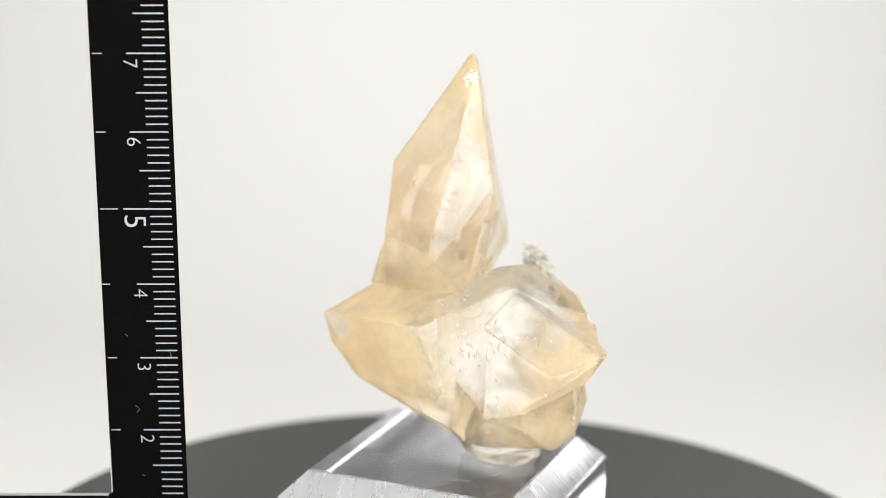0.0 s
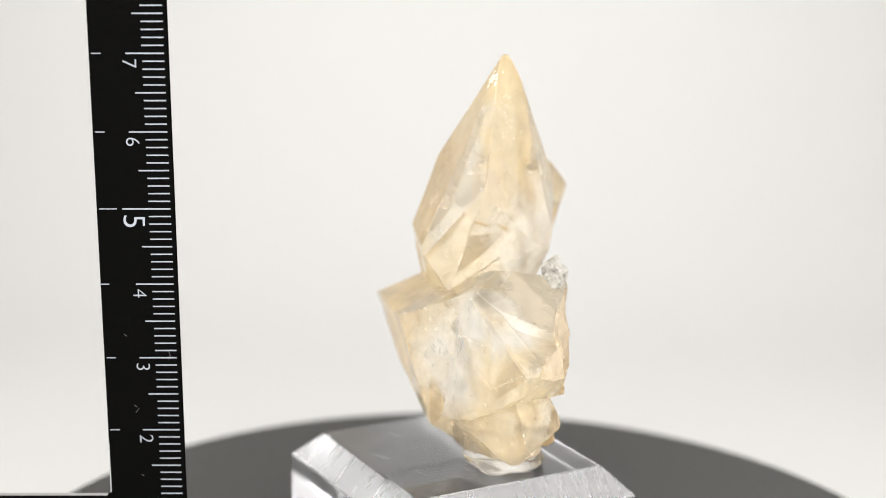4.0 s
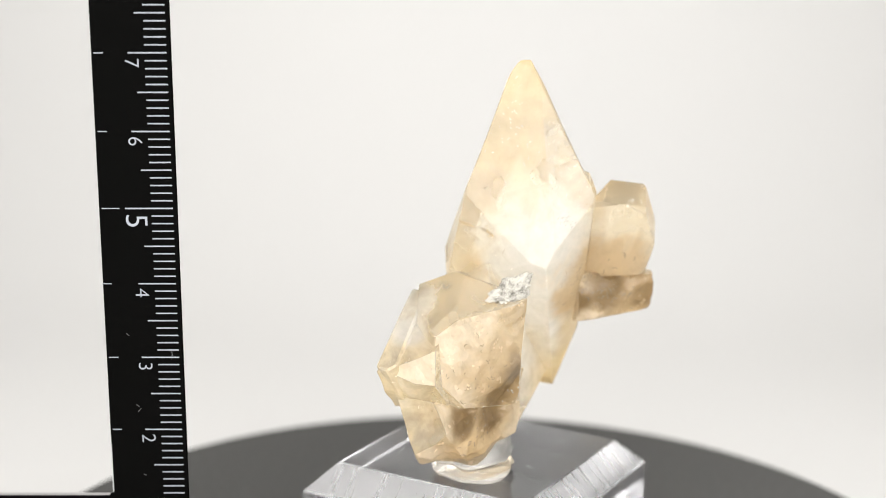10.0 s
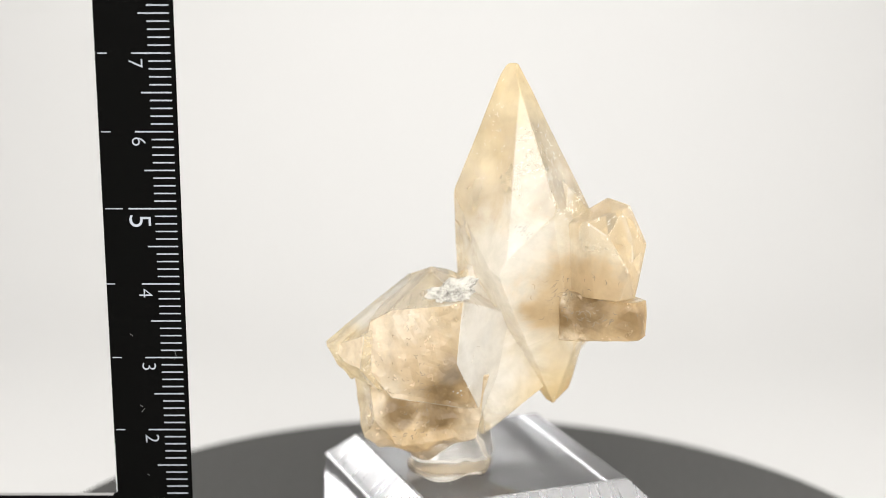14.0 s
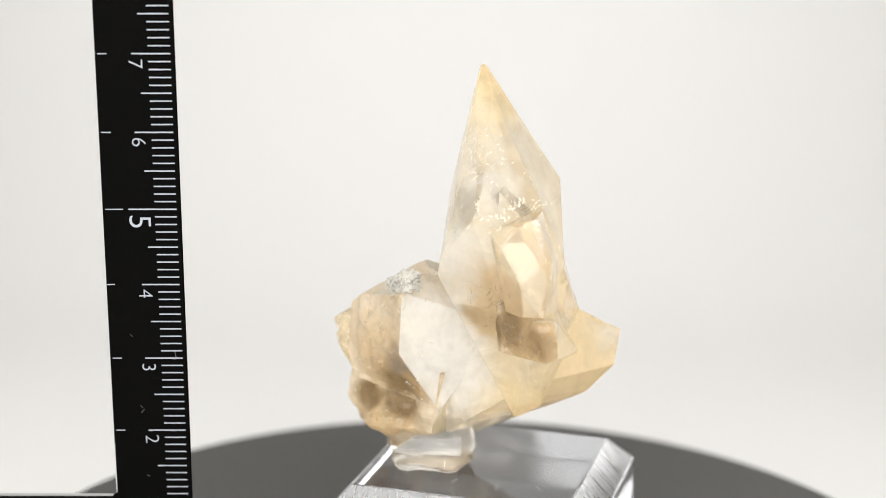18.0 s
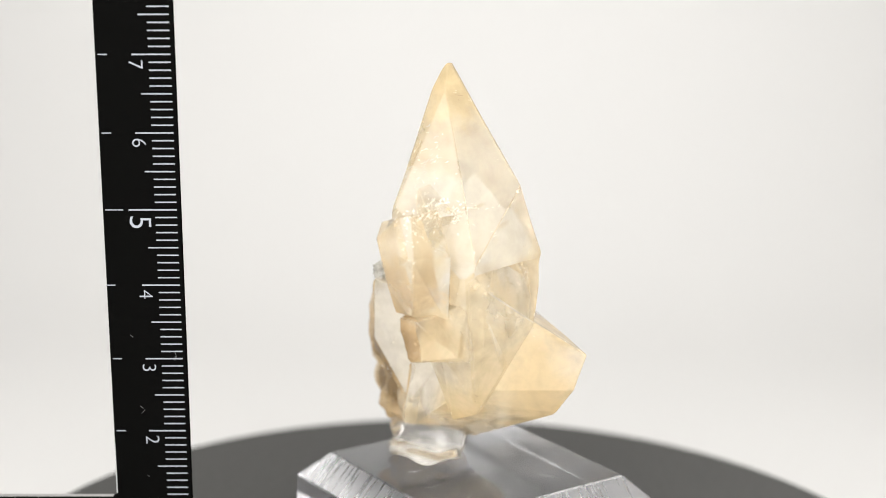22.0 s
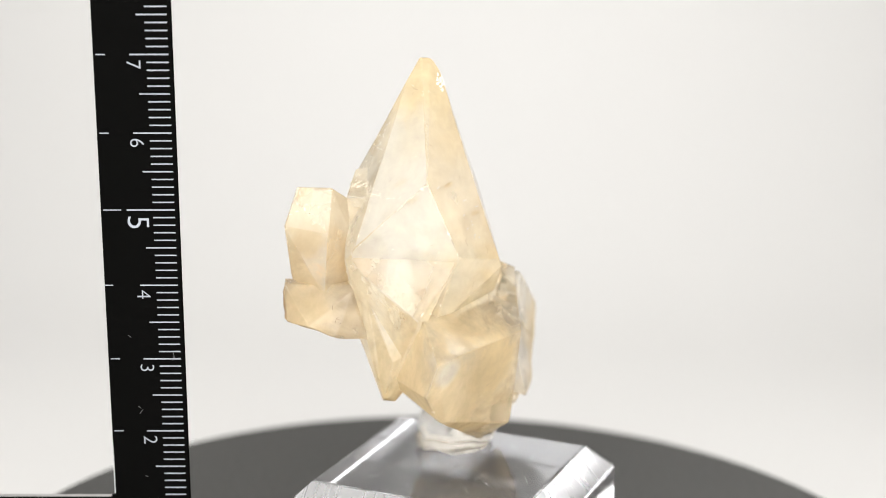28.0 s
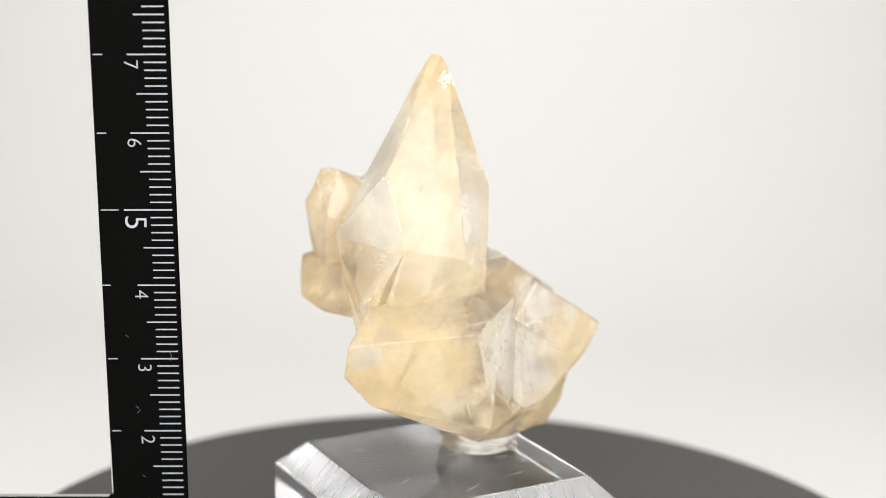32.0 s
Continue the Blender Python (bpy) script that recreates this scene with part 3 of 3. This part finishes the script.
    # marks on the faces: bearing from which they show, place, spread across and up, count, slant, length, width
    for name, mat, label, rows in (
            ("pits", PIT, "grey slanting etch pits", ((-90, 0.10, 3.45, 0.32, 0.42, 24, 1.95, 0.10, 0.006), (-90, 0.42, 3.75, 0.12, 0.25, 16, 1.9, 0.09, 0.006), (-90, -0.45, 3.55, 0.14, 0.14, 10, 2.1, 0.08, 0.005), (-90, 0.2, 2.9, 0.2, 0.12, 7, 1.8, 0.08, 0.005),
                                                      (180, 0.1, 5.3, 0.5, 0.4, 14, 0.6, 0.06, 0.003), (-150, 0.5, 5.6, 0.35, 0.5, 22, 0.7, 0.07, 0.0035),
                                                      (95, 0.0, 6.1, 0.3, 0.5, 34, 0.7, 0.06, 0.0035), (78, 0.1, 5.95, 0.26, 0.42, 60, 0.7, 0.045, 0.0026), (78, -0.15, 6.5, 0.1, 0.25, 24, 1.2, 0.04, 0.0026), (60, 0.3, 5.35, 0.15, 0.1, 26, 0.5, 0.05, 0.004), (-141, 0.35, 5.35, 0.12, 0.08, 16, 0.9, 0.05, 0.004))),
            ("stain_cracks", CRACK, "dark curved hairlines in the brown stain", ((60, 1.0, 4.45, 0.55, 0.35, 46, 1.2, 0.08, 0.0035), (60, 1.2, 4.2, 0.4, 0.15, 24, 0.4, 0.09, 0.004), (30, -0.45, 3.4, 0.5, 0.6, 44, 1.1, 0.06, 0.0035), (30, -0.4, 2.6, 0.45, 0.3, 20, 0.8, 0.05, 0.004))),
            # The first row of these paints a facet's glint near the tip.
            ("white_nicks_and_glint", CHIP_GLINT, "white nicks and bruises on the faces, and a painted glint near the tip", ((-160, -0.45, 7.1, 0.07, 0.12, 26, 0.5, 0.05, 0.007), (180, -0.8, 4.75, 0.4, 0.2, 30, 0.2, 0.03, 0.0016), (105, 0.0, 5.55, 0.35, 0.25, 50, 0.3, 0.035, 0.002), (100, 0.3, 5.7, 0.4, 0.06, 40, 0.1, 0.04, 0.0025), (100, 0.15, 5.75, 0.16, 0.08, 40, 0.2, 0.04, 0.0022),
                                                                   (40, 0.9, 6.2, 0.3, 0.5, 26, 0.5, 0.035, 0.002), (0, 0.5, 6.6, 0.2, 0.6, 26, 0.4, 0.035, 0.002), (-120, 0.7, 3.8, 0.7, 0.04, 26, 0.1, 0.035, 0.003), (60, 1.0, 5.6, 0.2, 0.1, 20, 0.3, 0.04, 0.003), (95, 0.0, 6.05, 0.3, 0.5, 30, 0.9, 0.04, 0.0018)))):
        marks = bmesh.new()
        for bearing, u, z, wide, tall, count, way, length, width in rows:
            a = math.radians(bearing)
            toward, across = Vector((math.cos(a), math.sin(a), 0)), Vector((-math.sin(a), math.cos(a), 0))
            for k in range(count):
                start = across * rng.gauss(u, wide * 0.5) + Vector((0, 0, rng.gauss(z, tall * 0.5))) + toward * 6
                found = [h for h in (t.ray_cast(start * CM, -toward) for t in trees) if h[0] is not None]
                if not found:
                    continue
                place, out = min(found, key=lambda h: h[3])[:2]
                along = across * math.cos(way) + Vector((0, 0, math.sin(way)))
                along = (along - out * along.dot(out)).normalized()
                along.rotate(Matrix.Rotation(rng.gauss(0, 0.3 if mat is PIT else 0.9), 3, out))
                sliver(marks, place / CM, along, out, length * rng.uniform(0.4, 1.3), width * rng.uniform(0.8, 2.2), 0.0, rng.uniform(-0.4, 0.4))
        tagged(part(name, marks, mat, thing, label), kind="stuff")
    return thing


# ---- the ruler: u to the right, v up, its zero mark at v = 0 ----
def plain_mark(length, thick):
    bm = bmesh.new()
    box(bm, -length, 0, -0.003, 0.003, -thick / 2, thick / 2)
    ob = finish("mark", bm, RULER_WHITE)
    return ob


def ruler():
    thing = tagged(new("ruler"), "black metal angle ruler with white millimetre marks, standing upright", "ruler")
    left, right, top, arm, foot = -0.955, 0.045, 10.4, 1.06, -0.53
    outline = [(right, foot), (right, top), (left, top)]
    outline += [(left - 0.05 + 0.05 * math.cos(math.radians(a)), arm + 0.05 - 0.05 * math.sin(math.radians(a))) for a in range(0, 91, 15)]
    outline += [(-6.9, arm), (-6.9, foot)]
    bm = bmesh.new()
    face = bm.faces.new([bm.verts.new((u, 0.0, v)) for u, v in outline])
    up = bmesh.ops.extrude_face_region(bm, geom=[face])["geom"]
    bmesh.ops.translate(bm, verts=[g for g in up if isinstance(g, bmesh.types.BMVert)], vec=(0, 0.1, 0))
    bmesh.ops.bevel(bm, geom=[e for e in bm.edges if abs(e.verts[0].co.y - e.verts[1].co.y) < 1e-6 and e.verts[0].co.y < 0.01], offset=0.012, segments=1, affect="EDGES")
    part("plate", bm, RULER_BLACK, thing, "black plate")
    bm = bmesh.new()
    box(bm, -6.88, left - 0.06, 0.014, 0.096, arm, arm + 0.004)
    part("edge", bm, RULER_EDGE, thing, "worn bare metal edge")
    bm = bmesh.new()
    box(bm, left - 0.006, left + 0.008, -0.004, 0.004, arm + 0.06, arm + 0.75)
    part("edge", bm, RULER_EDGE, thing, "worn bare metal edge")
    small, half, whole, long_one, stub = (plain_mark(s, w) for s, w in ((0.28, 0.016), (0.39, 0.0165), (0.49, 0.017), (0.62, 0.018), (0.12, 0.013)))
    used = set()

    def mark(kind, u, v):
        ob = kind if kind not in used else new("mark", kind.data)
        used.add(kind)
        ob.parent, ob.location = thing, (u * CM, -0.002 * CM, v * CM)

    for mm in range(11, 101):
        v = mm / 10
        mark(long_one if mm in (50, 100) else whole if mm % 10 == 0 else half if mm % 5 == 0 else small, 0.0, v)
        if mm % 10 == 0 and mm > 10:
            mark(stub, -0.80 if mm != 40 else -0.84, v)
            if mm in (50, 100):
                mark(stub, -0.69, v)
    for k in range(6):
        mark(stub, -1.3 - 0.42 * k, 0.93)
    for n in range(2, 10):
        big = n == 5
        font = bpy.data.curves.new("figure", "FONT")
        font.body, font.size, font.extrude, font.align_x, font.align_y = str(n), (0.41 if big else 0.265) * CM, 0.00003, "CENTER", "CENTER"
        font.offset = -0.00004
        text = bpy.data.objects.new("figure", font)
        me = bpy.data.meshes.new_from_object(text)
        bpy.data.objects.remove(text)
        me.materials.clear()
        me.materials.append(RULER_WHITE)
        ob = new("figure", me)
        ob.parent = thing
        ob.matrix_basis = pose((-0.49 if big else -0.455) * CM, -0.003 * CM, (n - (0.165 if big else 0.125)) * CM, 90, 0, 0) @ pose(0, 0, 0, 0, 0, -90)
    for u, v, turn, length in ((-0.09, 3.05, 75, 0.10), (-0.10, 3.0, 100, 0.06), (-0.57, 2.33, 40, 0.05), (-0.55, 2.27, -50, 0.07), (-0.52, 1.36, 30, 0.04), (-0.66, 3.31, 40, 0.05)):
        bm = bmesh.new()
        box(bm, -length / 2, length / 2, -0.0015, 0.0015, -0.0035, 0.0035)
        ob = part("scratch", bm, SCUFF, thing)
        ob.matrix_basis = pose(u * CM, -0.002 * CM, v * CM, 0, turn, 0)
    return thing


TABLE = turntable()
BLOCK = display_base()
LUMP = putty()
STONE = mineral()
RULER = ruler()


# ---- what moves ----
def motions():
    rows = [(t, pose(0, 0, 0, 0, 0, -TURN * t)) for t in range(0, 33)]
    for thing in (TABLE, BLOCK, LUMP, STONE):
        walk(thing, rows)
    sway = ((0, 0, 0), (2.5, 0, 0), (3.5, -1, 0), (5.5, -3, 0), (7, 0, 1), (9, 0.3, 1), (10, 2.5, 1), (12, 5, 1), (14.5, 9, 0.5), (16.5, 9.2, 0), (18, 8.5, -0.5), (20, 7, -1.5),
            (22, 9, -1.7), (24, 10, -2), (25.5, 8, -2), (27.5, 6, -2), (29, 4, -2), (31, 2, -2), (32, 1, -2))
    walk(RULER, [(t, pose((-3.7816 + 0.0075 * x) * CM, -1.227 * CM, (0.553 + 0.0075 * max(z, -2) * 0.9) * CM, 0, -1.217, 0)) for t, x, z in sway])


motions()
